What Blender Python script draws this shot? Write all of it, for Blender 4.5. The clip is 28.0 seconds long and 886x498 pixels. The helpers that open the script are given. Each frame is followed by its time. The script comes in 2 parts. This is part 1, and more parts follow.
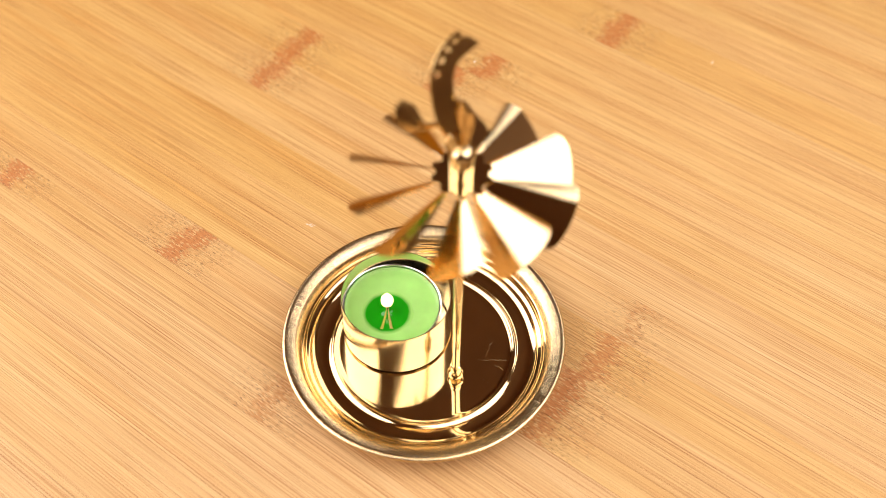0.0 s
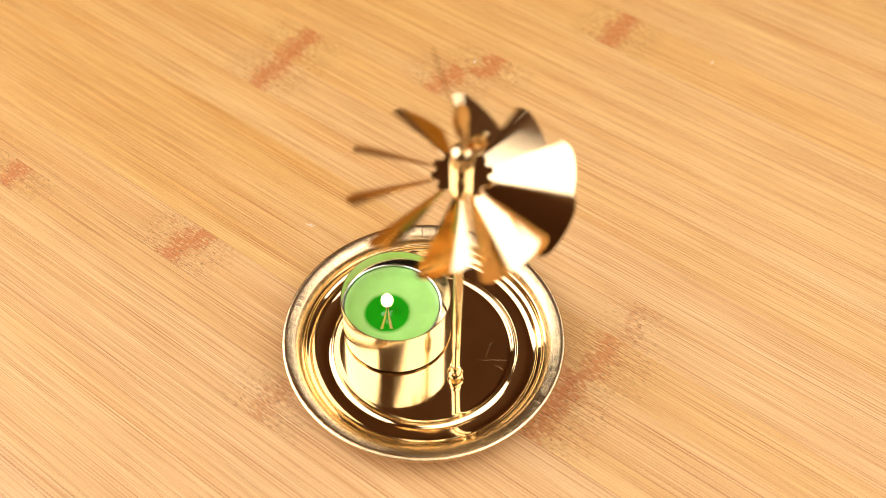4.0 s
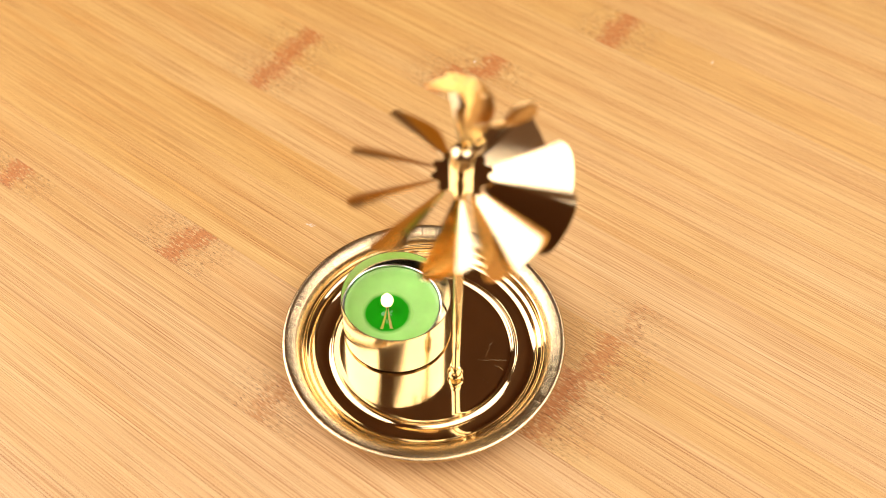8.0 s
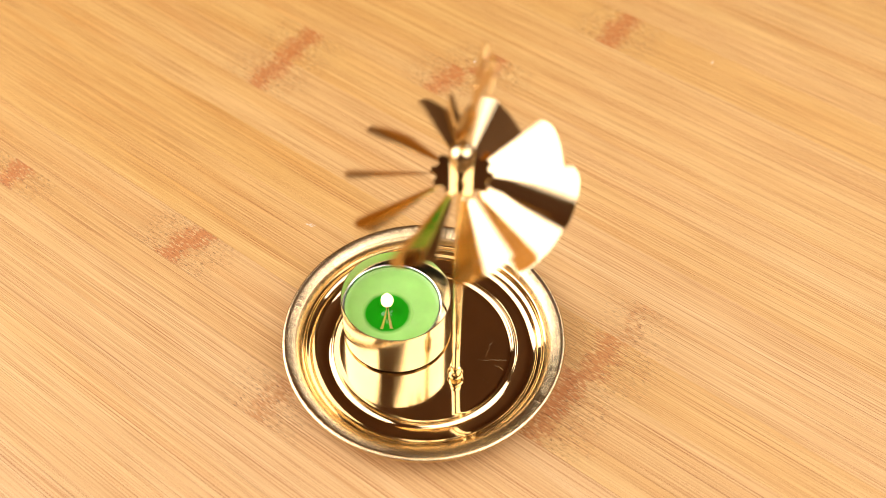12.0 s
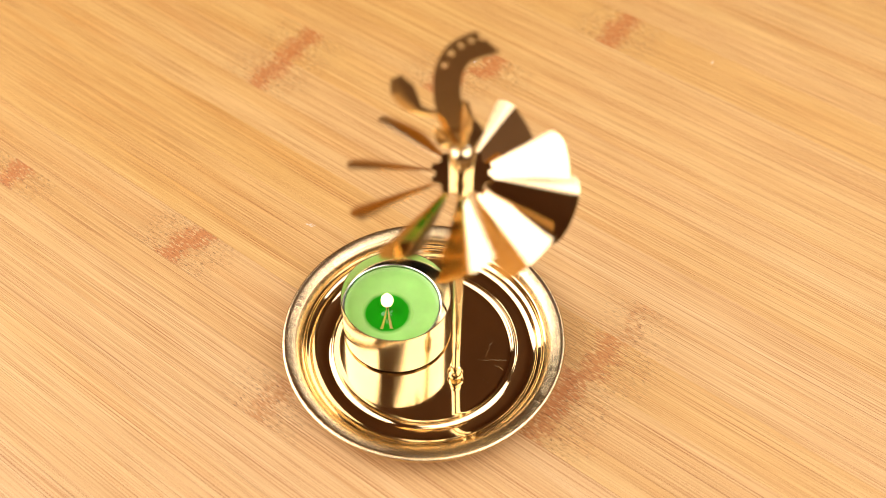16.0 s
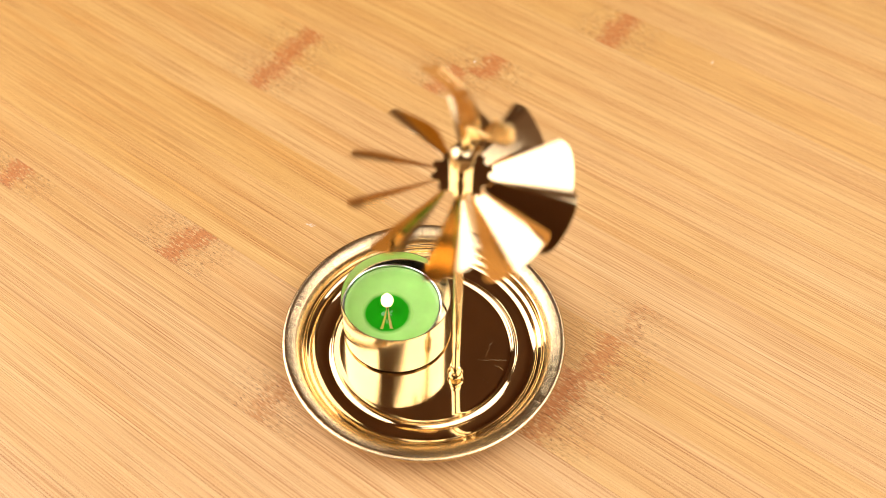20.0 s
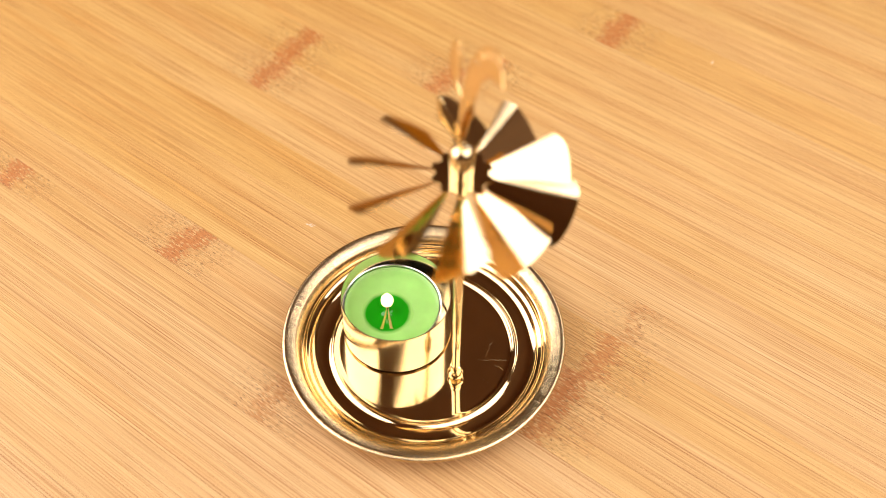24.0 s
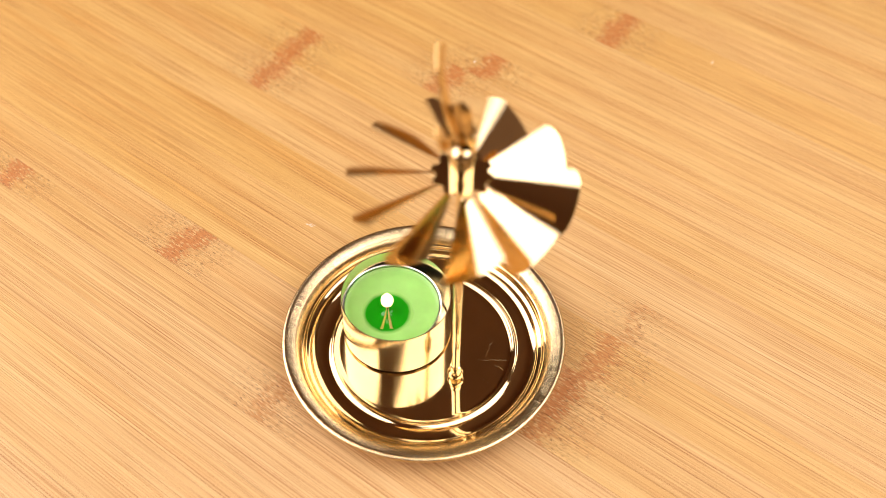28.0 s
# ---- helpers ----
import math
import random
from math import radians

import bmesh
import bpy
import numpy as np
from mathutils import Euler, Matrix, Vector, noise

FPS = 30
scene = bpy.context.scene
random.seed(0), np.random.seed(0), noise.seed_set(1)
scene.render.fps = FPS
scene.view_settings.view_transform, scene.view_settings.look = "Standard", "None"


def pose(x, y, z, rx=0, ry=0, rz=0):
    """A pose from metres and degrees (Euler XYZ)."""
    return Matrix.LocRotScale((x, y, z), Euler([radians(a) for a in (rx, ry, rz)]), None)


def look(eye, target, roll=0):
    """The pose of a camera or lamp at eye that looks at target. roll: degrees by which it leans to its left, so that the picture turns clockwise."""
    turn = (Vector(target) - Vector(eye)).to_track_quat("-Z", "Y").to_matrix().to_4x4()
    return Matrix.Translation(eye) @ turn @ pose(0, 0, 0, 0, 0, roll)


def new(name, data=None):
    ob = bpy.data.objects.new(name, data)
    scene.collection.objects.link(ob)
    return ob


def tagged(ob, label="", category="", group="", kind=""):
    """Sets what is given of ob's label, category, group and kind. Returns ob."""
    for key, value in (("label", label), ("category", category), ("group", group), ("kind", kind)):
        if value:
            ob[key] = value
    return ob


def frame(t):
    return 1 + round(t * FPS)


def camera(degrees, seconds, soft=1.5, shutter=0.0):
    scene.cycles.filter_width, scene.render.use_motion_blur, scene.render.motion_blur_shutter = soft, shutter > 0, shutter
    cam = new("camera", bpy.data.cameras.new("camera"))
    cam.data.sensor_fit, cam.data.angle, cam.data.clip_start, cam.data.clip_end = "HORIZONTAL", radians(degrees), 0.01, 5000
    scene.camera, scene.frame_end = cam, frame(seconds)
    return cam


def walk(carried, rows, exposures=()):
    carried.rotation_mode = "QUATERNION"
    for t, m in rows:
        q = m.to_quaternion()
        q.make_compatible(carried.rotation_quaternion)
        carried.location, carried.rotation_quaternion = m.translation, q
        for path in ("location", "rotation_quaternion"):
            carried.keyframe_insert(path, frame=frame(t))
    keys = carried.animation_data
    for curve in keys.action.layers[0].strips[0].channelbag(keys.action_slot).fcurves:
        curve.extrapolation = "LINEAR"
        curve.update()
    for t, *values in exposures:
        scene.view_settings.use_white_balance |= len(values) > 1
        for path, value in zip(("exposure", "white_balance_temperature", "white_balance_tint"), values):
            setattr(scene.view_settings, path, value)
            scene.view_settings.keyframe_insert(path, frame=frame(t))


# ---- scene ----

# ---- camera: fixed on a stand, looking down on the table ----
cam = camera(45.94, 28.0, soft=0.8, shutter=0.6)
cam.data.dof.use_dof = True
cam.data.dof.focus_distance = 0.42
cam.data.dof.aperture_fstop = 6.8
EYE = pose(0.00697, -0.22689, 0.34901, 38.455, 0, 0) @ pose(0, 0, 0, 0, 0, 0.726)
walk(cam, [(0.0, EYE), (28.0, EYE)], exposures=[(0.0, 0.0), (28.0, 0.0)])

# ---- light: studio soft boxes round the table, to the left, to the right and a small one behind ----
world = bpy.data.worlds.new("room_air")
world.use_nodes = True
world.node_tree.nodes["Background"].inputs["Color"].default_value = (0.9, 0.85, 0.8, 1)
world.node_tree.nodes["Background"].inputs["Strength"].default_value = 0.02
scene.world = world


def soft_box(name, azimuth, elevation, distance, width, height, power, colour):
    a, e = radians(azimuth), radians(elevation)
    eye = (distance * math.sin(a) * math.cos(e), -distance * math.cos(a) * math.cos(e), distance * math.sin(e))
    data = bpy.data.lights.new(name, "AREA")
    data.shape, data.size, data.size_y, data.energy, data.color = "RECTANGLE", width, height, power, colour
    ob = new(name, data)
    ob.matrix_world = look(eye, (0, 0, 0.05))
    return ob


soft_box("soft_box_left", -92, 34, 1.15, 1.56, 1.69, 29.0, (1.0, 0.94, 0.87))
soft_box("soft_box_right", 66, 57, 0.85, 0.86, 0.86, 7.9, (1.0, 0.94, 0.87))
soft_box("soft_box_back", 136, 36, 1.20, 0.82, 0.28, 1.9, (1.0, 0.94, 0.87))


# ---- materials ----
def material(name):
    m = bpy.data.materials.new(name)
    m.use_nodes = True
    tree = m.node_tree
    return m, tree, tree.nodes["Principled BSDF"]


def node(tree, kind, **values):
    n = tree.nodes.new(kind)
    for key, value in values.items():
        n.inputs[key].default_value = value
    return n


def ramp(tree, source, stops):
    n = tree.nodes.new("ShaderNodeValToRGB")
    while len(n.color_ramp.elements) < len(stops):
        n.color_ramp.elements.new(0.5)
    for el, (at, c) in zip(n.color_ramp.elements, stops):
        el.position, el.color = at, (*c, 1) if len(c) == 3 else c
    tree.links.new(source, n.inputs["Fac"])
    return n


def calc(tree, op, a, b=None, clamp=False):
    n = tree.nodes.new("ShaderNodeMath")
    n.operation, n.use_clamp = op, clamp
    for i, v in enumerate((a, b)):
        if v is None:
            continue
        if isinstance(v, (int, float)):
            n.inputs[i].default_value = v
        else:
            tree.links.new(v, n.inputs[i])
    return n.outputs[0]


def blend(tree, mode, fac, a, b):
    n = tree.nodes.new("ShaderNodeMix")
    n.data_type, n.blend_type = "RGBA", mode
    for socket, v in ((n.inputs[0], fac), (n.inputs[6], a), (n.inputs[7], b)):
        if isinstance(v, (int, float)):
            socket.default_value = v
        elif isinstance(v, tuple):
            socket.default_value = (*v, 1)
        else:
            tree.links.new(v, socket)
    return n.outputs[2]


def mapped(tree, scale, offset=None):
    tc = tree.nodes.new("ShaderNodeTexCoord")
    mp = node(tree, "ShaderNodeMapping", Scale=scale)
    tree.links.new(tc.outputs["Object"], mp.inputs["Vector"])
    if offset is not None:
        tree.links.new(offset, mp.inputs["Location"])
    return mp.outputs[0]


def noise_tex(tree, vector, scale, detail=3.0, rough=0.5):
    n = node(tree, "ShaderNodeTexNoise", Scale=scale, Detail=detail, Roughness=rough)
    tree.links.new(vector, n.inputs["Vector"])
    return n.outputs["Fac"]


def bump(tree, bsdf, height, strength, distance):
    n = node(tree, "ShaderNodeBump", Strength=strength, Distance=distance)
    tree.links.new(height, n.inputs["Height"])
    tree.links.new(n.outputs[0], bsdf.inputs["Normal"])


def brass(name, colour=(0.90, 0.69, 0.36), rough=0.07, tarnish=0.05, brushed=None):
    m, tree, b = material(name)
    b.inputs["Metallic"].default_value = 1
    v = mapped(tree, (1, 1, 1))
    spots = noise_tex(tree, v, 60, 4)
    fine = noise_tex(tree, v, 900, 2)
    dark = tuple(c * (1 - 2.5 * tarnish) for c in colour)
    tree.links.new(ramp(tree, spots, [(0.35, colour), (0.75, dark)]).outputs[0], b.inputs["Base Color"])
    r = calc(tree, "ADD", calc(tree, "MULTIPLY", spots, rough * 0.8), rough * 0.55)
    tree.links.new(r, b.inputs["Roughness"])
    if brushed:
        # fine tool marks that run across the rim
        tc = tree.nodes.new("ShaderNodeTexCoord")
        sep = tree.nodes.new("ShaderNodeSeparateXYZ")
        tree.links.new(tc.outputs["Object"], sep.inputs[0])
        ang = calc(tree, "ARCTAN2", sep.outputs[1], sep.outputs[0])
        com = tree.nodes.new("ShaderNodeCombineXYZ")
        tree.links.new(ang, com.inputs[0])
        n = noise_tex(tree, com.outputs[0], brushed, 3)
        bump(tree, b, n, 0.4, 0.00025)
    else:
        bump(tree, b, fine, 0.03, 0.0001)
    return m


BRASS = brass("polished_brass", (0.91, 0.74, 0.45), 0.11)
BRASS_CUP = brass("drawn_brass", (0.93, 0.80, 0.56), 0.18)
BRASS_TRAY = brass("spun_brass", (0.90, 0.69, 0.39), 0.065)
BRASS_RIM = brass("brushed_brass_rim", (0.89, 0.70, 0.42), 0.20, brushed=200)
BRASS_BLADE = brass("rolled_brass_sheet", (0.90, 0.72, 0.44), 0.05, 0.03)
BRASS_BLADE.node_tree.nodes["Principled BSDF"].inputs["Specular Tint"].default_value = (0.38, 0.22, 0.08, 1)
BRASS_STAMPED = brass("stamped_brass", (0.84, 0.60, 0.28), 0.16, 0.08)


def bamboo():
    m, tree, b = material("laminated_bamboo")
    info = tree.nodes.new("ShaderNodeObjectInfo")
    shift = tree.nodes.new("ShaderNodeCombineXYZ")
    tree.links.new(calc(tree, "MULTIPLY", info.outputs["Random"], 9.0), shift.inputs[0])
    tree.links.new(calc(tree, "MULTIPLY", info.outputs["Random"], 3.0), shift.inputs[1])
    off = shift.outputs[0]
    geo = tree.nodes.new("ShaderNodeNewGeometry")
    turn = node(tree, "ShaderNodeMapping", Rotation=(0, 0, radians(36)))
    tree.links.new(geo.outputs["Position"], turn.inputs["Vector"])
    whole = node(tree, "ShaderNodeMapping", Scale=(1.6, 62, 1))
    tree.links.new(turn.outputs[0], whole.inputs["Vector"])
    broad = noise_tex(tree, whole.outputs[0], 1.0, 4, 0.6)
    mid = noise_tex(tree, mapped(tree, (3, 420, 1), off), 1.0, 3, 0.6)
    fibre = noise_tex(tree, mapped(tree, (22, 1700, 1), off), 1.0, 2, 0.6)
    fade = noise_tex(tree, mapped(tree, (9, 150, 1), off), 1.0, 3, 0.6)
    base = ramp(tree, broad, [(0.25, (0.64, 0.38, 0.157)), (0.5, (0.685, 0.428, 0.193)), (0.70, (0.72, 0.475, 0.230))]).outputs[0]
    streak = ramp(tree, mid, [(0.34, (0.94, 0.87, 0.76)), (0.56, (1, 1, 1))]).outputs[0]
    base = blend(tree, "MULTIPLY", 0.35, base, streak)
    # dark fibre bundles: long thin lines side by side, each with its own width and strength
    spot = tree.nodes.new("ShaderNodeTexCoord")
    axes = tree.nodes.new("ShaderNodeSeparateXYZ")
    tree.links.new(spot.outputs["Object"], axes.inputs[0])
    for number, spacing, stray, deep in ((1.0, 0.0012, 1.6, 0.85), (2.0, 0.0025, 1.2, 0.4), (3.0, 0.0008, 2.2, 0.8)):
        sway = noise_tex(tree, mapped(tree, (1.3 * number, 110, 1), off), 1.0, 2, 0.5)
        u = calc(tree, "ADD", calc(tree, "DIVIDE", axes.outputs[1], spacing), calc(tree, "MULTIPLY", sway, stray * 0.9))
        u = calc(tree, "ADD", u, calc(tree, "MULTIPLY", info.outputs["Random"], 40.0))
        cell = calc(tree, "FLOOR", u)
        rand = tree.nodes.new("ShaderNodeTexWhiteNoise")
        rand.noise_dimensions = "2D"
        seat = tree.nodes.new("ShaderNodeCombineXYZ")
        tree.links.new(cell, seat.inputs[0])
        seat.inputs[1].default_value = number
        tree.links.new(seat.outputs[0], rand.inputs["Vector"])
        gap = calc(tree, "ABSOLUTE", calc(tree, "SUBTRACT", calc(tree, "FRACT", u), 0.5))
        width = calc(tree, "ADD", calc(tree, "MULTIPLY", rand.outputs["Value"], 0.10), 0.08)
        on = calc(tree, "SUBTRACT", 1.0, calc(tree, "DIVIDE", gap, width), True)
        on = calc(tree, "MULTIPLY", calc(tree, "MULTIPLY", on, 1.8, True), rand.outputs["Value"])
        along = tree.nodes.new("ShaderNodeCombineXYZ")
        tree.links.new(calc(tree, "MULTIPLY", axes.outputs[0], 14.0), along.inputs[0])
        tree.links.new(calc(tree, "MULTIPLY", cell, 3.7), along.inputs[1])
        on = calc(tree, "MULTIPLY", on, calc(tree, "MULTIPLY", calc(tree, "SUBTRACT", noise_tex(tree, along.outputs[0], 1.0, 2, 0.6), 0.24), 3.2, True))
        on = calc(tree, "MULTIPLY", on, calc(tree, "ADD", calc(tree, "MULTIPLY", calc(tree, "SUBTRACT", fade, 0.38), 3.5, True), 0.55), True)
        base = blend(tree, "MULTIPLY", calc(tree, "MULTIPLY", on, deep), base, (0.54, 0.33, 0.19))
    light = ramp(tree, fibre, [(0.3, (0.80, 0.73, 0.62)), (0.7, (1.12, 1.13, 1.13))]).outputs[0]
    base = blend(tree, "MULTIPLY", 0.9, base, light)
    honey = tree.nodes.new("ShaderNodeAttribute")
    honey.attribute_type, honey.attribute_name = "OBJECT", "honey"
    # cane tone deepens unevenly along its length; also paints in the light's falloff there
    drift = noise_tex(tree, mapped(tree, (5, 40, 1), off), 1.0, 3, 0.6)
    tone_falloff = calc(tree, "MULTIPLY", calc(tree, "ADD", axes.outputs[0], 0.02), -3.2, True)
    tone_falloff = calc(tree, "MULTIPLY", tone_falloff, calc(tree, "ADD", drift, 0.5))
    honeyed = calc(tree, "ADD", honey.outputs["Fac"], tone_falloff)
    patch = noise_tex(tree, mapped(tree, (7, 75, 1), off), 1.0, 4, 0.62)
    amber = calc(tree, "MULTIPLY", calc(tree, "SUBTRACT", patch, 0.50), 4.0, True)
    amber = calc(tree, "MULTIPLY", amber, calc(tree, "ADD", calc(tree, "MULTIPLY", tone_falloff, 0.8), 0.25), True)
    base = blend(tree, "MULTIPLY", amber, base, (0.93, 0.78, 0.60))
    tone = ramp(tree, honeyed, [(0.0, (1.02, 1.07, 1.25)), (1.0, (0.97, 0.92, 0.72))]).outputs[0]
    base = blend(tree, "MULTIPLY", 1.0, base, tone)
    # growth rings of the cane: short dashed brown marks across the strip
    tc = tree.nodes.new("ShaderNodeTexCoord")
    sep = tree.nodes.new("ShaderNodeSeparateXYZ")
    tree.links.new(tc.outputs["Object"], sep.inputs[0])
    wobble = calc(tree, "MULTIPLY", calc(tree, "SUBTRACT", noise_tex(tree, mapped(tree, (20, 90, 1), off), 1.0, 2), 0.5), 0.016)
    marks = around = None
    force = tree.nodes.new("ShaderNodeAttribute")
    force.attribute_type, force.attribute_name = "OBJECT", "ring_force"
    for key in ("ring_a", "ring_b"):
        at = tree.nodes.new("ShaderNodeAttribute")
        at.attribute_type, at.attribute_name = "OBJECT", key
        d = calc(tree, "ABSOLUTE", calc(tree, "ADD", calc(tree, "SUBTRACT", sep.outputs[0], at.outputs["Fac"]), wobble))
        near = calc(tree, "SUBTRACT", 1.0, calc(tree, "DIVIDE", d, 0.0085), True)
        near = calc(tree, "MULTIPLY", near, force.outputs["Fac"])
        wide = calc(tree, "MULTIPLY", calc(tree, "SUBTRACT", 1.0, calc(tree, "DIVIDE", d, 0.026), True), force.outputs["Fac"])
        around = wide if around is None else calc(tree, "MAXIMUM", around, wide)
        marks = near if marks is None else calc(tree, "MAXIMUM", marks, near)
    # puckered fibres round each ring
    pucker = noise_tex(tree, mapped(tree, (150, 800, 1), off), 1.0, 3, 0.6)
    rough_zone = calc(tree, "MULTIPLY", calc(tree, "SUBTRACT", pucker, 0.50), 6.0, True)
    base = blend(tree, "MULTIPLY", calc(tree, "MULTIPLY", rough_zone, calc(tree, "MULTIPLY", around, 0.7)), base, (0.72, 0.52, 0.36))
    dash = noise_tex(tree, mapped(tree, (340, 1500, 1), off), 1.0, 3, 0.6)
    rust = ramp(tree, force.outputs["Fac"], [(0.8, (0.50, 0.225, 0.08)), (1.0, (0.48, 0.15, 0.04))]).outputs[0]
    pale = calc(tree, "MULTIPLY", calc(tree, "SUBTRACT", 0.44, dash), 9.0, True)
    base = blend(tree, "MIX", calc(tree, "MULTIPLY", calc(tree, "MULTIPLY", pale, around), 0.8), base, (0.76, 0.53, 0.27))
    dense = calc(tree, "ADD", dash, calc(tree, "MULTIPLY", marks, 0.22))
    spots = calc(tree, "MULTIPLY", calc(tree, "SUBTRACT", dense, 0.562), 12.0, True)
    spots = calc(tree, "MULTIPLY", spots, calc(tree, "MULTIPLY", marks, 3.0, True))
    base = blend(tree, "MIX", calc(tree, "MULTIPLY", spots, 0.74), base, rust)
    # short dark slits and pores of the opened fibres
    slit = noise_tex(tree, mapped(tree, (420, 3200, 1), off), 1.0, 2, 0.5)
    pits = calc(tree, "MULTIPLY", calc(tree, "SUBTRACT", slit, 0.57), 14.0, True)
    pits = calc(tree, "MULTIPLY", pits, calc(tree, "MULTIPLY", around, 2.4, True))
    base = blend(tree, "MIX", calc(tree, "MULTIPLY", pits, 0.75), base, (0.16, 0.075, 0.03))
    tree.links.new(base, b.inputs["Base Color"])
    b.inputs["Roughness"].default_value = 0.42
    b.inputs["Specular IOR Level"].default_value = 0.35
    h = calc(tree, "ADD", calc(tree, "MULTIPLY", mid, 0.6), calc(tree, "ADD", calc(tree, "MULTIPLY", spots, -0.8), calc(tree, "MULTIPLY", calc(tree, "MULTIPLY", pucker, around), 2.5)))
    bump(tree, b, h, 0.25, 0.0002)
    return m


BAMBOO = bamboo()


def plain(name, colour, rough, metal=0.0, spread=0.08, scale=200.0):
    m, tree, b = material(name)
    n = noise_tex(tree, mapped(tree, (1, 1, 1)), scale, 4)
    lo = tuple(c * (1 - spread) for c in colour)
    hi = tuple(min(1, c * (1 + spread)) for c in colour)
    tree.links.new(ramp(tree, n, [(0.3, lo), (0.7, hi)]).outputs[0], b.inputs["Base Color"])
    b.inputs["Roughness"].default_value, b.inputs["Metallic"].default_value = rough, metal
    return m


WALL = plain("painted_wall", (0.62, 0.42, 0.28), 0.9, scale=4)
FLOOR = plain("dark_floor", (0.30, 0.17, 0.08), 0.6, scale=3)
CEILING = plain("dim_ceiling", (0.42, 0.27, 0.17), 0.9, scale=3)
ALUMINIUM = plain("thin_aluminium", (0.86, 0.86, 0.86), 0.22, 1.0, 0.04)
# yellow and tan painted in for the flame's reflection in the pool
GLINT = plain("flame_reflection", (0.40, 0.40, 0.04), 0.45, 0.0, 0.2, 900)
GLINT_DULL = plain("flame_reflection_dull", (0.34, 0.30, 0.06), 0.5, 0.0, 0.2, 900)
CHAR = plain("charred_wick", (0.03, 0.022, 0.018), 0.9, 0, 0.4, 1500)


def wax(name, colour, rough, scatter):
    m, tree, b = material(name)
    n = noise_tex(tree, mapped(tree, (1, 1, 1)), 120, 4)
    lo = tuple(c * 0.93 for c in colour)
    hi = tuple(min(1, c * 1.07) for c in colour)
    tree.links.new(ramp(tree, n, [(0.3, lo), (0.7, hi)]).outputs[0], b.inputs["Base Color"])
    b.inputs["Roughness"].default_value = rough
    b.inputs["Subsurface Weight"].default_value = scatter
    b.inputs["Subsurface Radius"].default_value = (0.5, 1.0, 0.4)
    b.inputs["Subsurface Scale"].default_value = 0.003
    return m


WAX = wax("pale_green_wax", (0.38, 0.72, 0.20), 0.28, 0.3)
MELT = wax("melted_green_wax", (0.010, 0.31, 0.006), 0.04, 0.1)

# the pool runs out gently into the solid wax
tree = MELT.node_tree
deep = tree.nodes["Principled BSDF"].inputs["Base Color"].links[0].from_socket
far = tree.nodes.new("ShaderNodeVectorMath")
far.operation = "LENGTH"
tree.links.new(mapped(tree, (1, 1, 1)), far.inputs[0])
edge = calc(tree, "ADD", far.outputs["Value"], calc(tree, "MULTIPLY", calc(tree, "SUBTRACT", noise_tex(tree, mapped(tree, (1, 1, 1)), 180, 2), 0.5), 0.001))
edge = calc(tree, "MULTIPLY", calc(tree, "SUBTRACT", edge, 0.0082), 800.0, True)
tree.links.new(blend(tree, "MIX", edge, deep, (0.34, 0.68, 0.17)), tree.nodes["Principled BSDF"].inputs["Base Color"])
MELT.node_tree.nodes["Principled BSDF"].inputs["Specular IOR Level"].default_value = 0.7


def glow(name, colour, strength):
    m, tree, b = material(name)
    b.inputs["Base Color"].default_value = (*colour, 1)
    b.inputs["Emission Color"].default_value = (*colour, 1)
    b.inputs["Emission Strength"].default_value = strength
    return m


FLAME = glow("candle_flame", (1.0, 0.76, 0.38), 2.4)
# the flame is orange at its foot and pale above
tree = FLAME.node_tree
rise = tree.nodes.new("ShaderNodeSeparateXYZ")
tree.links.new(mapped(tree, (1, 1, 1)), rise.inputs[0])
heat = ramp(tree, calc(tree, "MULTIPLY", rise.outputs[2], 140.0), [(0.06, (0.28, 0.09, 0.02)), (0.30, (1.0, 0.62, 0.30)), (0.8, (1.0, 0.80, 0.52))])
tree.links.new(heat.outputs[0], tree.nodes["Principled BSDF"].inputs["Emission Color"])
EMBER = glow("flame_root", (1.0, 0.36, 0.10), 0.9)


# ---- mesh helpers ----
def finish(bm, smooth=True):
    bmesh.ops.recalc_face_normals(bm, faces=bm.faces)
    for f in bm.faces:
        f.smooth = smooth
    return bm


def part(name, bm, mat, parent=None, label="", at=None, angle=40):
    mesh = bpy.data.meshes.new(name)
    finish(bm)
    for e in bm.edges:
        if len(e.link_faces) == 2 and e.calc_face_angle(0) > radians(angle):
            e.smooth = False
    bm.to_mesh(mesh)
    bm.free()
    mesh.materials.append(mat)
    ob = new(name, mesh)
    ob.parent = parent
    if at is not None:
        ob.matrix_basis = at
    if label:
        tagged(ob, label)
    return ob


def lathe(profile, steps=96, closed=False):
    """Turns a profile of (radius, height) about z."""
    bm = bmesh.new()
    rings = []
    for r, z in profile:
        if r < 1e-7:
            rings.append([bm.verts.new((0, 0, z))])
        else:
            rings.append([bm.verts.new((r * math.cos(2 * math.pi * i / steps), r * math.sin(2 * math.pi * i / steps), z)) for i in range(steps)])
    pairs = list(zip(rings, rings[1:])) + ([(rings[-1], rings[0])] if closed else [])
    for a, b in pairs:
        for i in range(steps):
            j = (i + 1) % steps
            loop = [a[i % len(a)], a[j % len(a)], b[j % len(b)], b[i % len(b)]]
            loop = [v for k, v in enumerate(loop) if v not in loop[:k]]
            if len(loop) > 2:
                bm.faces.new(loop)
    return bm


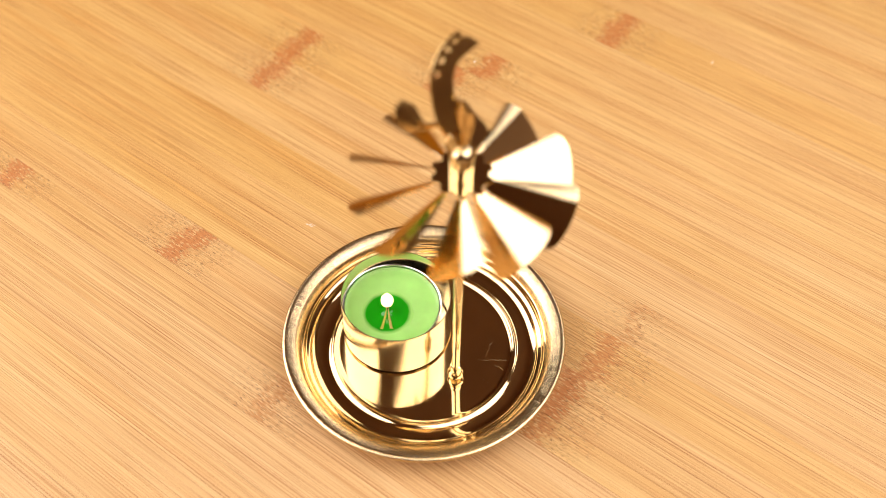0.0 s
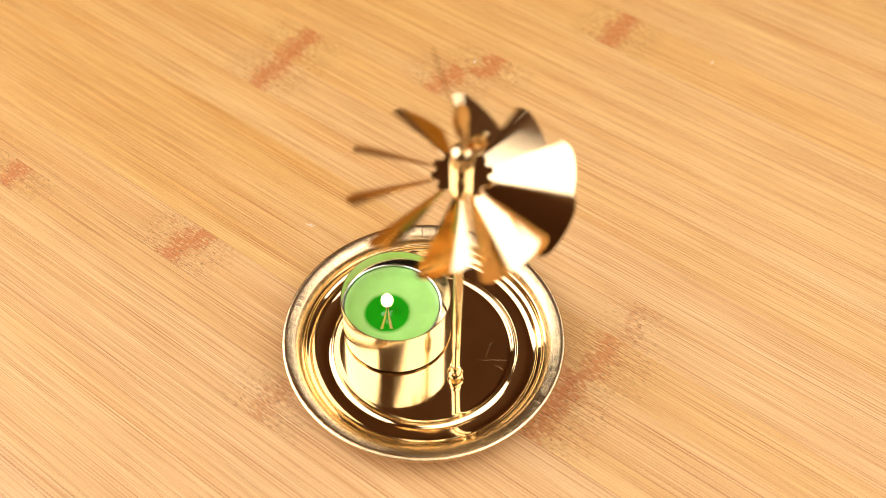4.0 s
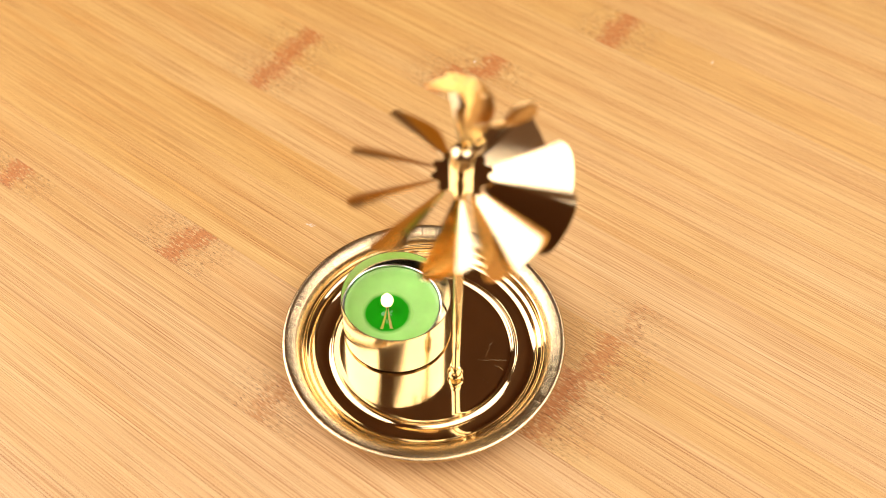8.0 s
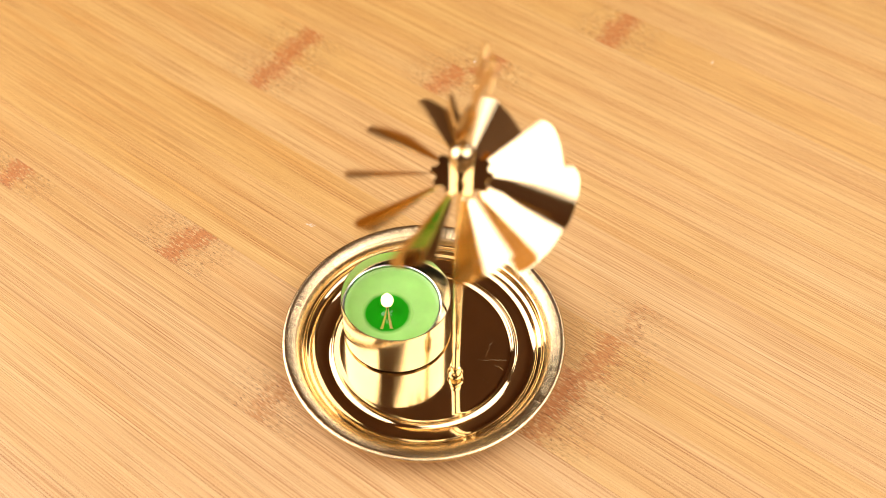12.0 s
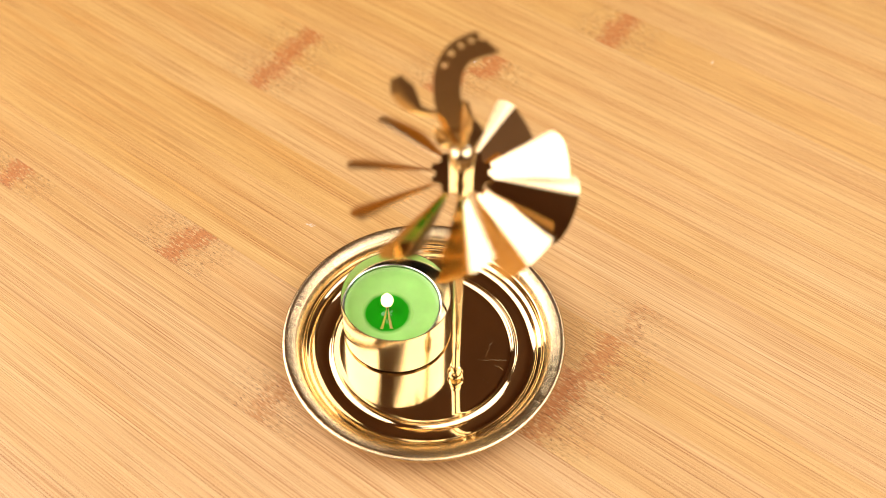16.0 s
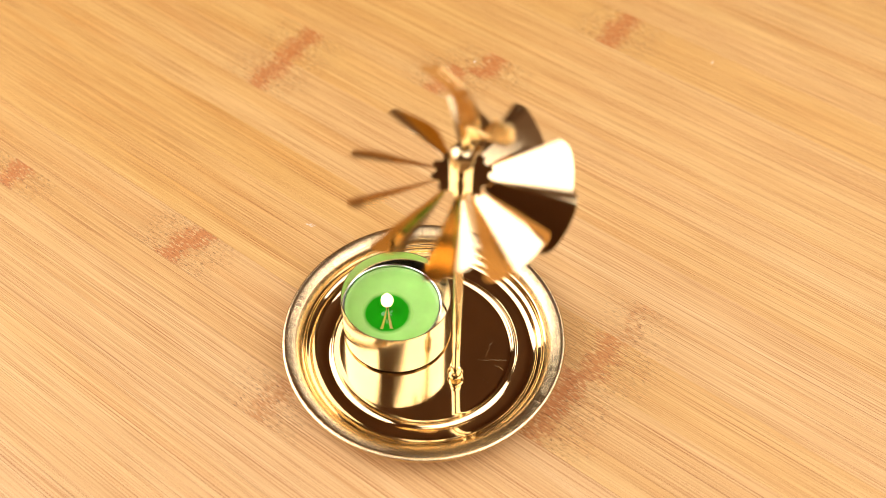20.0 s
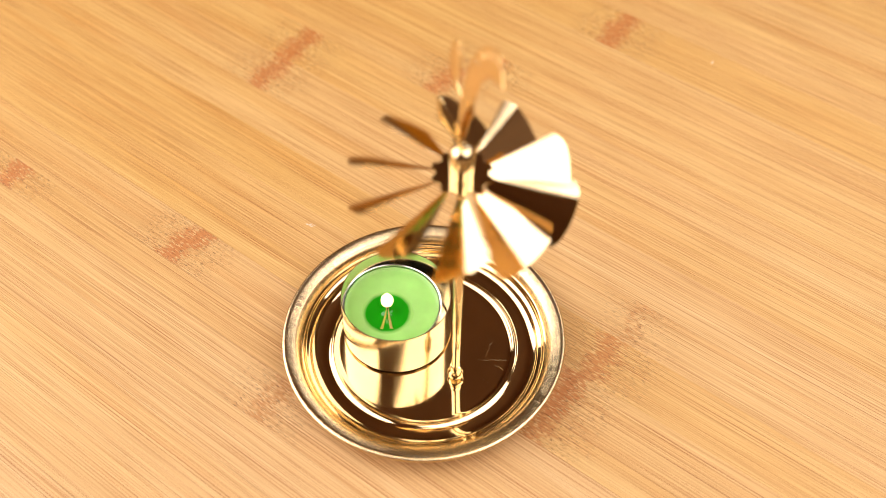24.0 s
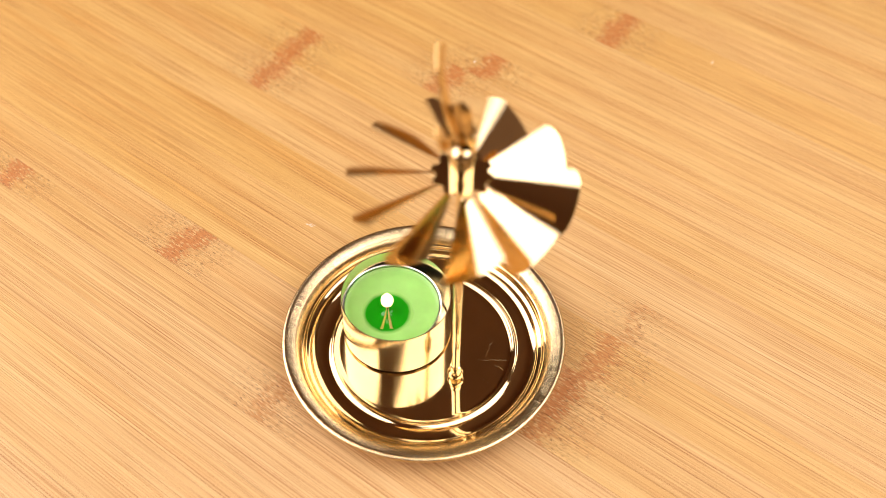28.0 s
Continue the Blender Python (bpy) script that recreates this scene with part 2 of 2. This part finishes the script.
def spline(points, per=6):
    """A smooth line through the points."""
    pts = [Vector(p) for p in points]
    pts = [2 * pts[0] - pts[1]] + pts + [2 * pts[-1] - pts[-2]]
    out = []
    for a, b, c, d in zip(pts, pts[1:], pts[2:], pts[3:]):
        for k in range(per):
            t = k / per
            out.append(0.5 * (2 * b + (c - a) * t + (2 * a - 5 * b + 4 * c - d) * t * t + (3 * b - a - 3 * c + d) * t ** 3))
    return out + [pts[-2]]


def box(bm, lo, hi):
    made = bmesh.ops.create_cube(bm, size=1)["verts"]
    for v in made:
        v.co = Vector([(l + h) / 2 + c * (h - l) for l, h, c in zip(lo, hi, v.co)])


def thick(bm, depth):
    """Gives an open sheet its thickness."""
    bmesh.ops.recalc_face_normals(bm, faces=bm.faces)
    bmesh.ops.solidify(bm, geom=list(bm.faces), thickness=depth)


# ---- the room, closed round the table ----
def slab(name, lo, hi, mat, label):
    bm = bmesh.new()
    box(bm, lo, hi)
    return tagged(part(name, bm, mat), label, "room", kind="structure")


slab("floor", (-2.5, -2.5, -0.85), (2.5, 2.5, -0.75), FLOOR, "dark floor of the room")
slab("ceiling", (-2.5, -2.5, 1.85), (2.5, 2.5, 1.95), CEILING, "dim ceiling of the room")
slab("wall_north", (-2.5, 2.5, -0.75), (2.5, 2.6, 1.85), WALL, "plain dim wall")
slab("wall_south", (-2.5, -2.6, -0.75), (2.5, -2.5, 1.85), WALL, "plain dim wall")
slab("wall_east", (2.5, -2.6, -0.75), (2.6, 2.6, 1.85), WALL, "plain dim wall")
slab("wall_west", (-2.6, -2.6, -0.75), (-2.5, 2.6, 1.85), WALL, "plain dim wall")

# ---- candle holder: tray, cup and post ----
FLAT = 0.0015      # height of the tray's flat middle above the table
holder = new("candle_holder")
tagged(holder, "polished brass candle holder with round tray and upright rod", "candle holder")
well = [(0.0, 0.0), (0.0327, 0.0), (0.0335, 0.00006), (0.0341, 0.0002), (0.0347, 0.0005), (0.0352, 0.0009), (0.0356, 0.0010), (0.0361, 0.0009), (0.0366, 0.0005), (0.0371, 0.0003),
        (0.0380, 0.00025), (0.0400, 0.0003), (0.0416, 0.0004), (0.0428, 0.0007), (0.0437, 0.0012), (0.0443, 0.0018), (0.0446, 0.0023), (0.0451, 0.0027), (0.0458, 0.0029), (0.0463, 0.0033),
        (0.0466, 0.0041), (0.0470, 0.0048), (0.0476, 0.0052)]
flange = [(0.0476, 0.0052), (0.0480, 0.0060), (0.0486, 0.0070), (0.0494, 0.0079), (0.0504, 0.0085), (0.0516, 0.0089), (0.0527, 0.0093), (0.0536, 0.0095),
          (0.0543, 0.0095), (0.0548, 0.0091), (0.05495, 0.0086), (0.0547, 0.0080), (0.0541, 0.0077)]
under = [(r, z - 0.0008) for r, z in reversed(well)]
tray = part("tray", lathe([(r, z + FLAT) for r, z in well] + [(0.0474, 0.0044 + FLAT)] + [(r, z + FLAT) for r, z in under[1:]], 160), BRASS_TRAY, holder, "spun brass tray with a raised ring")
part("rim", lathe([(r, z + FLAT) for r, z in flange] + [(0.0536, 0.0085 + FLAT), (0.0516, 0.0080 + FLAT), (0.0500, 0.0074 + FLAT), (0.0490, 0.0064 + FLAT), (0.0478, 0.0045 + FLAT)], 160, True), BRASS_RIM, holder, "flared rim with fine tool marks")
CUP = (-0.01082, 0.0084)
cup_line = [(0.0, 0.0003), (0.0190, 0.0003), (0.0192, 0.0010), (0.0208, 0.0011), (0.02135, 0.0017), (0.02135, 0.0226), (0.0213, 0.02295),
            (0.0210, 0.02295), (0.02095, 0.0226), (0.02095, 0.0023), (0.0205, 0.0018), (0.0, 0.0018)]
part("cup", lathe([(r, z) for r, z in cup_line], 128), BRASS_CUP, holder, "thin brass candle cup", pose(CUP[0], CUP[1], FLAT - 0.0003))
POST = (0.01241, -0.01344)
HUB = 0.1155
part("rod", lathe([(0.0, 0.0), (0.0016, 0.0), (0.0016, HUB - 0.004), (0.0006, HUB + 0.0005), (0.0, HUB + 0.003)], 32), BRASS, holder, "slim brass rod with a pointed tip", pose(*POST, FLAT + 0.0002))
part("collar", lathe([(0.0, 0.0), (0.0020, 0.0), (0.0024, 0.0006), (0.0029, 0.0014), (0.0031, 0.0024), (0.0029, 0.0034), (0.0024, 0.0044), (0.0022, 0.0049),
                      (0.0022, 0.0052), (0.0022, 0.0072), (0.0021, 0.0075), (0.0016, 0.0076)], 48), BRASS, holder, "turned brass collar", pose(*POST, FLAT + 0.0001))

SCUFF = plain("scuffed_brass", (0.62, 0.48, 0.30), 0.55, 0.6, 0.1, 800)


def scratch(points, width):
    """A fine raised scuff on the tray's flat middle."""
    pts = spline([(x, y, FLAT + 0.00004) for x, y in points], 5)
    bm = bmesh.new()
    prev = None
    for k, q in enumerate(pts):
        t = (pts[min(k + 1, len(pts) - 1)] - pts[max(k - 1, 0)]).normalized()
        n = Vector((-t.y, t.x, 0)) * width * (0.35 + 0.65 * math.sin(math.pi * (k + 0.5) / len(pts)))
        row = [bm.verts.new(q - n), bm.verts.new(q + Vector((0, 0, 0.00003))), bm.verts.new(q + n)]
        if prev:
            bm.faces.new((prev[0], prev[1], row[1], row[0]))
            bm.faces.new((prev[1], prev[2], row[2], row[1]))
        prev = row
    return part("scratch", bm, SCUFF, holder, "light scuff in the brass")


rng = random.Random(5)
for x0, y0, x1, y1, count in ((0.0268, 0.0020, 0.0240, -0.0040, 5), (0.0208, -0.0058, 0.0320, -0.0062, 7), (0.0282, -0.0086, 0.0312, -0.0106, 3)):
    for k in range(count):
        f, g = (k + rng.uniform(0, 0.3)) / count, (k + rng.uniform(0.6, 1.0)) / count
        jit = [rng.uniform(-0.0006, 0.0006) for _ in range(6)]
        mid = (f + g) / 2
        scratch([(x0 + (x1 - x0) * q + a, y0 + (y1 - y0) * q + b) for q, a, b in ((f, jit[0], jit[1]), (mid, jit[2], jit[3]), (g, jit[4], jit[5]))], rng.uniform(0.00003, 0.00007))
DUST = plain("pale_dust", (0.75, 0.68, 0.58), 0.9, 0, 0.1, 900)
rng = random.Random(11)
bm = bmesh.new()
for k in range(70):
    a, r = rng.uniform(0, 2 * math.pi), 0.033 * math.sqrt(rng.random())
    x, y = r * math.cos(a), r * math.sin(a)
    if math.hypot(x - CUP[0], y - CUP[1]) < 0.0225:
        continue
    size = rng.uniform(0.00004, 0.00010)
    for v in bmesh.ops.create_icosphere(bm, subdivisions=1, radius=size)["verts"]:
        v.co += Vector((x, y, FLAT + size * 0.7))
tagged(part("dust_on_tray", bm, DUST), "fine pale dust specks lying on the brass tray", "dust", kind="stuff")

FLECK = plain("pale_fleck", (0.82, 0.74, 0.68), 0.7, 0, 0.1, 900)
rng = random.Random(3)
bm = bmesh.new()
for x, y, count, spread in ((-0.0505, 0.0625, 5, 0.0016), (0.0210, 0.1693, 3, 0.0010), (0.1404, 0.1711, 2, 0.0010)):
    for k in range(count):
        size = rng.uniform(0.0003, 0.0006)
        turn = Matrix.Rotation(rng.uniform(-0.6, 1.2), 3, "Z")
        at = Vector((x + rng.uniform(-spread, spread), y + rng.uniform(-spread, spread) * 0.5, 0.00008))
        for v in bmesh.ops.create_icosphere(bm, subdivisions=1, radius=size)["verts"]:
            v.co = turn @ Vector((v.co.x * 1.5, v.co.y * 0.5, v.co.z * 0.18)) + at
tagged(part("flecks_on_table", bm, FLECK), "tiny pale flecks lying on the bamboo table", "fleck", kind="stuff")

# ---- tea light ----
TEA = (-0.01264, 0.00872)
tealight = new("tea_light")
tealight.location = (*TEA, FLAT + 0.0010)
tagged(tealight, "burning green tea light in a thin aluminium shell", "candle")
RIM_Z = 0.0154
part("shell", lathe([(0.0, 0.0006), (0.0185, 0.0006), (0.0188, 0.0010), (0.0188, RIM_Z - 0.0006), (0.0193, RIM_Z - 0.0004), (0.0194, RIM_Z), (0.0191, RIM_Z + 0.0002), (0.0187, RIM_Z - 0.0001),
                     (0.0185, 0.0012), (0.0, 0.0010)], 128), ALUMINIUM, tealight, "bright rolled aluminium edge")
POOL = (-0.0016, -0.0033)
WICK = (-0.0016, -0.0016)
wax_top = 0.0138
bm = lathe([(0.0, 0.0014), (0.0184, 0.0014), (0.0184, wax_top + 0.0008), (0.0178, wax_top + 0.0002), (0.0165, wax_top), (0.0120, wax_top), (0.0096, wax_top - 0.0001), (0.0, wax_top - 0.0001)], 96)
part("wax", bm, WAX, tealight, "pale green solid wax")
part("melt_pool", lathe([(0.0, -0.0003), (0.0106, -0.0003), (0.0101, -0.00004), (0.0094, 0.00005), (0.0080, 0.00009), (0.0050, 0.0001), (0.0036, 0.00014), (0.0026, 0.00024),
                        (0.0018, 0.00042), (0.0012, 0.00070), (0.0008, 0.00105), (0.0, 0.0012)], 72), MELT, tealight, "clear dark green melted wax", pose(POOL[0], POOL[1], wax_top))
bm = bmesh.new()
prev = None
line = spline([(0, 0, 0), (0.0002, 0, 0.0012), (-0.0001, 0.0003, 0.0024), (0.0003, 0.0002, 0.0034)], 4)
for k, q in enumerate(line):
    r = 0.00055 * (1 - 0.4 * k / len(line))
    ring = [bm.verts.new(q + Vector((r * math.cos(a * 0.785), r * math.sin(a * 0.785), 0))) for a in range(8)]
    if prev:
        for i in range(8):
            bm.faces.new((prev[i], prev[(i + 1) % 8], ring[(i + 1) % 8], ring[i]))
    prev = ring
bm.faces.new(prev)
part("wick", bm, CHAR, tealight, "charred black wick", pose(WICK[0], WICK[1], wax_top))
fl = [(0.0, 0.0), (0.0011, 0.0004), (0.0020, 0.0014), (0.0024, 0.0026), (0.0024, 0.0038), (0.0020, 0.0050), (0.0014, 0.0060), (0.0007, 0.0067), (0.0, 0.0070)]
part("flame", lathe(fl, 32), FLAME, tealight, "small bright candle flame", pose(WICK[0], WICK[1], wax_top + 0.0026))

part("flame_root", lathe([(0.0, 0.0), (0.0007, 0.0003), (0.0011, 0.0010), (0.0008, 0.0013), (0.0, 0.0014)], 24), EMBER, tealight, "orange foot of the flame", pose(WICK[0], WICK[1], wax_top + 0.0019))

# two thin strips that paint in the flame's reflection on the melted wax
for side, length, label in ((-1, 0.0092, "thin yellow streak painted as the flame's reflection"), (1, 0.0090, "thin tan streak painted as the flame's reflection")):
    bm = bmesh.new()
    prev = None
    for k in range(9):
        f = k / 8
        w = 0.00020 + 0.00040 * f
        x, y = side * (0.0003 + 0.0016 * f ** 1.3), -0.0004 - length * f
        row = [bm.verts.new((x + d * w, y, 0.00150 - 0.00105 * f ** 0.5 + (0.00012 if d == 0 else 0))) for d in (-1, 0, 1)]
        if prev:
            for c in (0, 1):
                bm.faces.new((prev[c], prev[c + 1], row[c + 1], row[c]))
        prev = row
    thick(bm, 0.0001)
    part("flame_reflection_streak", bm, GLINT if side < 0 else GLINT_DULL, tealight, label, pose(WICK[0], WICK[1], wax_top))

# ---- rotor: hub, blades, cap and ornament, all turning on the rod's tip ----
rotor = new("rotor")
tagged(rotor, "spinning brass rotor with ten tilted blades and a curled ornament", "rotor")
bm = bmesh.new()
top, low = [], []
for i in range(120):
    f = abs((i / 12) % 1 - 0.5) * 2          # 1 on a blade's neck, 0 in the slot between two
    g = min(1.0, max(0.0, (f - 0.30) / 0.30))
    r = 0.0080 + 0.0015 * g * g * (3 - 2 * g)
    x, y = r * math.cos(math.pi * i / 60), r * math.sin(math.pi * i / 60)
    top.append(bm.verts.new((x, y, 0.0002)))
    low.append(bm.verts.new((x, y, -0.0001)))
bm.faces.new(top)
bm.faces.new(low[::-1])
for i in range(120):
    bm.faces.new((low[i], low[(i + 1) % 120], top[(i + 1) % 120], top[i]))
part("hub", bm, BRASS_BLADE, rotor, "flat centre cut into ten short necks")
RADIUS, HALF = 0.0358, radians(18.2)
LIP = 0.0032        # how far the raised edge of a blade rolls down


def blade_mesh():
    """One wedge of sheet with rounded outer corners, in its own plane, along x."""
    bm = bmesh.new()
    # a fan of strips from the neck outwards, slightly bowed along its width
    cols = 17
    lines = []
    for s in range(11):
        f = s / 10
        row = []
        for c in range(cols):
            w = 2 * c / (cols - 1) - 1
            inner = Vector((0.0082 - 0.0006 * w * w, 0.0013 * w, 0))
            aa = HALF * w - radians(1.8)
            rr = RADIUS * (1 - 0.055 * abs(w) ** 7)
            outer = Vector((rr * math.cos(aa), rr * math.sin(aa), 0))
            mid = inner.lerp(outer, f)
            mid.z = 0.0004 * f * (1 - w * w) - LIP * f * max(0.0, w - 0.66)
            row.append(bm.verts.new(mid))
        lines.append(row)
    for a, b in zip(lines, lines[1:]):
        for c in range(cols - 1):
            bm.faces.new((a[c], a[c + 1], b[c + 1], b[c]))
    thick(bm, 0.00012)
    return bm


PITCH = (42, 41, 43, 41, 43.5, 40.5, 42, 41, 43, 41)
DROOP = (9, 10, 10, 10.5, 9.5, 10, 10, 9.5, 8.5, 10)
first = None
for k in range(10):
    m = pose(0, 0, 0, 0, 0, 36 * k) @ pose(0, 0, 0, 0, DROOP[k], 0) @ pose(0, 0, 0, PITCH[k], 0, 0)
    if first is None:
        first = part("blade", blade_mesh(), BRASS_BLADE, rotor, "", m, 60)
    else:
        ob = new("blade", first.data)
        ob.parent, ob.matrix_basis = rotor, m

# cap: a slotted capsule that grips the ornament
TURN = 23.0         # direction in which the ornament faces, in the rotor's own space
bm = bmesh.new()
for side in (1, -1):
    rings = []
    for r, z in ((0.0038, -0.0006), (0.0039, 0.0002), (0.0039, 0.0080), (0.0036, 0.0096), (0.0028, 0.0108), (0.0014, 0.0115)):
        row = []
        for i in range(17):
            a = math.pi * i / 16
            gap = 0.00018 if z < 0.0085 else 0.000005
            row.append(bm.verts.new((r * math.cos(a), side * (gap + max(r - gap, 0) * math.sin(a)), z)))
        rings.append(row)
    for a, b in zip(rings, rings[1:]):
        for i in range(16):
            bm.faces.new((a[i], a[i + 1], b[i + 1], b[i]))
        bm.faces.new((a[0], b[0], b[-1], a[-1]))
    bm.faces.new(rings[-1])
    bm.faces.new(rings[0])
part("cap", bm, BRASS, rotor, "slotted brass cap", pose(0, 0, 0, 0, 0, TURN))

LEAN = 14
ornament = new("ornament")
ornament.parent = rotor
ornament.matrix_basis = pose(0, 0, 0.0095, 0, 0, TURN) @ pose(0, -0.0013, 0, -LEAN, 0, 0)
tagged(ornament, "stamped brass ornament with a curled band and leaf lobes")


def ribbon(name, line, widths, holes=(), label="", turn=None, bend=0.0, skew=0.0, per=5):
    """A flat strip in the xz plane with its own width along the line; holes are (row, column); skew cuts its end at a slant."""
    pts = spline([(x, 0, 1.04 * z) for x, z in line], per)
    n = len(pts)
    bm = bmesh.new()
    rows = []
    for k, q in enumerate(pts):
        t = (pts[min(k + 1, n - 1)] - pts[max(k - 1, 0)]).normalized()
        side = Vector((t.z, 0, -t.x))
        f = k / (n - 1) * (len(widths) - 1)
        i = min(int(f), len(widths) - 2)
        w = widths[i] + (widths[i + 1] - widths[i]) * (f - i)
        cut = skew * (k / (n - 1)) ** 4
        rows.append([bm.verts.new(q + side * w * s + t * cut * s + Vector((0, bend * s * s, 0))) for s in (-1, -0.66, -0.24, 0.25, 0.65, 1)])
    for k, (a, b) in enumerate(zip(rows, rows[1:])):
        for c in range(5):
            if (k, c) in holes:
                continue
            bm.faces.new((a[c], a[c + 1], b[c + 1], b[c]))
    thick(bm, 0.0003)
    return part(name, bm, BRASS_STAMPED, ornament, label, turn, 60)


ribbon("tab", [(0.0, -0.006), (0.0, -0.002), (-0.0010, 0.002), (-0.0026, 0.0085)], [0.0018, 0.0016, 0.0014, 0.0026], label="narrow tab held in the cap")
ribbon("curled_band", [(-0.0026, 0.0072), (-0.0036, 0.0130), (-0.0044, 0.0195), (-0.0040, 0.0256), (-0.0016, 0.0306), (0.0024, 0.0330), (0.0072, 0.0342)],
       [0.0024, 0.0037, 0.0038, 0.0040, 0.0041, 0.0040, 0.0040],
       holes={(k + j, 1) for k in range(26, 47, 5) for j in (0, 1)}, label="broad curled band with a row of small holes", skew=0.0024, per=8)
ribbon("leaf", [(-0.0032, 0.0122), (-0.0078, 0.0136), (-0.0122, 0.0150), (-0.0150, 0.0178), (-0.0170, 0.0216), (-0.0186, 0.0256)],
       [0.0014, 0.0009, 0.0014, 0.0030, 0.0035, 0.0016], label="rounded leaf on a curved stem", bend=0.0003)
ribbon("foot", [(-0.0022, 0.0086), (-0.0048, 0.0074), (-0.0058, 0.0050), (-0.0044, 0.0030), (-0.0026, 0.0036)], [0.0008, 0.0006, 0.0006, 0.0007, 0.0004], label="small hooked curl")
ribbon("lobe", [(0.0, 0.0030), (0.0000, 0.0080), (0.0006, 0.0130), (0.0008, 0.0182)], [0.0008, 0.0022, 0.0032, 0.0031, 0.0012], label="oval leaf bent outwards", turn=pose(-0.0005, -0.0012, 0, 0, 0, -58), bend=0.0008)
ribbon("lobe", [(0.0, 0.0020), (-0.0040, 0.0050), (-0.0080, 0.0085), (-0.0110, 0.0130)], [0.0008, 0.0014, 0.0024, 0.0006], label="oval leaf bent outwards", turn=pose(0, 0.0006, 0, 0, 0, 42), bend=0.0008)

# ---- table top of bamboo strips, last ----
table = new("table_top")
tagged(table, "laminated bamboo table top with pale strips and brown growth rings", "table", kind="structure")
GRAIN = -36
table.matrix_basis = pose(0, 0, 0, 0, 0, GRAIN)
edges = [-0.106, -0.084, -0.064, -0.0435, -0.0295, -0.0085, 0.004, 0.027, 0.050, 0.071, 0.0945, 0.1195, 0.142, 0.1605, 0.180, 0.200, 0.228]
rng = random.Random(4)
while edges[0] > -0.36:
    edges.insert(0, edges[0] - rng.uniform(0.018, 0.024))
while edges[-1] < 0.5:
    edges.append(edges[-1] + rng.uniform(0.018, 0.024))
# where the cane's growth rings cross a strip, and how strongly they show
RINGS = {-0.064: (-0.0318, 0.5, 0.66), -0.0435: (-0.2040, 0.5, 1.1), -0.0295: (-0.1140, 0.5, 1.05), -0.0085: (0.0545, 0.5, 0.90), 0.004: (0.0552, 0.6, 0.97),
         0.027: (0.0590, 0.5, 0.90), 0.050: (0.0605, 0.5, 0.45), 0.071: (-0.1585, 0.5, 1.0), 0.0945: (-0.1600, 0.5, 1.15), 0.1195: (-0.0860, 0.5, 1.0),
         0.142: (-0.0745, 0.5, 1.3), 0.200: (-0.0370, 0.5, 1.25)}
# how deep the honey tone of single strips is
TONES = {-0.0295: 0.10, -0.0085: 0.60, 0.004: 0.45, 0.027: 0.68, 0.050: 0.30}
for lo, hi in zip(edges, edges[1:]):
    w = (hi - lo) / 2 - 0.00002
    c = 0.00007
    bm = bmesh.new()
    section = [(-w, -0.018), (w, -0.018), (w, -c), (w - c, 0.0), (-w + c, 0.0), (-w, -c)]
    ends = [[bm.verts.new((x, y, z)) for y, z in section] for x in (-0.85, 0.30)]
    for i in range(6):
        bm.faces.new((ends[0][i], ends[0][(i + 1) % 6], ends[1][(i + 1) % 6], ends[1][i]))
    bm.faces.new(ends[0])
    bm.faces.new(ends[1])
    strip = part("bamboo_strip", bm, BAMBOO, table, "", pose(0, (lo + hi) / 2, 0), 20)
    # honey tone deepens from strip to strip with lo, plus a random spread
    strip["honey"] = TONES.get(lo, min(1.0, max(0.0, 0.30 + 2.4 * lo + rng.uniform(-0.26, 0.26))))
    strip["ring_a"], strip["ring_b"], strip["ring_force"] = RINGS.get(lo, (0.55, -0.56, 0.0))

for x, y in ((-0.79, -0.30), (-0.79, 0.44), (0.24, -0.30), (0.24, 0.44)):
    part("leg", lathe([(0.0, -0.75), (0.018, -0.75), (0.020, -0.744), (0.026, -0.10), (0.028, -0.018), (0.0, -0.018)], 24), BAMBOO, table, "", pose(x, y, 0))

# ---- the turning ----
# degrees turned, clockwise from above, by the second: the rotor slows a little as it goes
TURNED = ((0.0, 0), (3.0, 762), (7.0, 1771), (9.0, 2269), (12.0, 3011), (15.0, 3750), (17.0, 4231), (19.0, 4702), (21.0, 5169), (24.0, 5866), (28.0, 6795))
START = 15.6


def turned(t):
    """The angle at t, along a smooth line through TURNED."""
    n = len(TURNED)
    rate = []
    for i in range(n):
        a, b = TURNED[max(i - 1, 0)], TURNED[min(i + 1, n - 1)]
        rate.append((b[1] - a[1]) / (b[0] - a[0]))
    for i in range(n - 1):
        (t0, a), (t1, b) = TURNED[i], TURNED[i + 1]
        if t <= t1:
            h = t1 - t0
            f = (t - t0) / h
            return ((2 * f ** 3 - 3 * f * f + 1) * a + (f ** 3 - 2 * f * f + f) * h * rate[i]
                    + (3 * f * f - 2 * f ** 3) * b + (f ** 3 - f * f) * h * rate[i + 1])
    return TURNED[-1][1]


def motions():
    rows = []
    for k in range(281):
        t = k / 10
        rows.append((t, pose(POST[0], POST[1], HUB + FLAT, 0, 0, START - turned(t))))
    walk(rotor, rows)


motions()
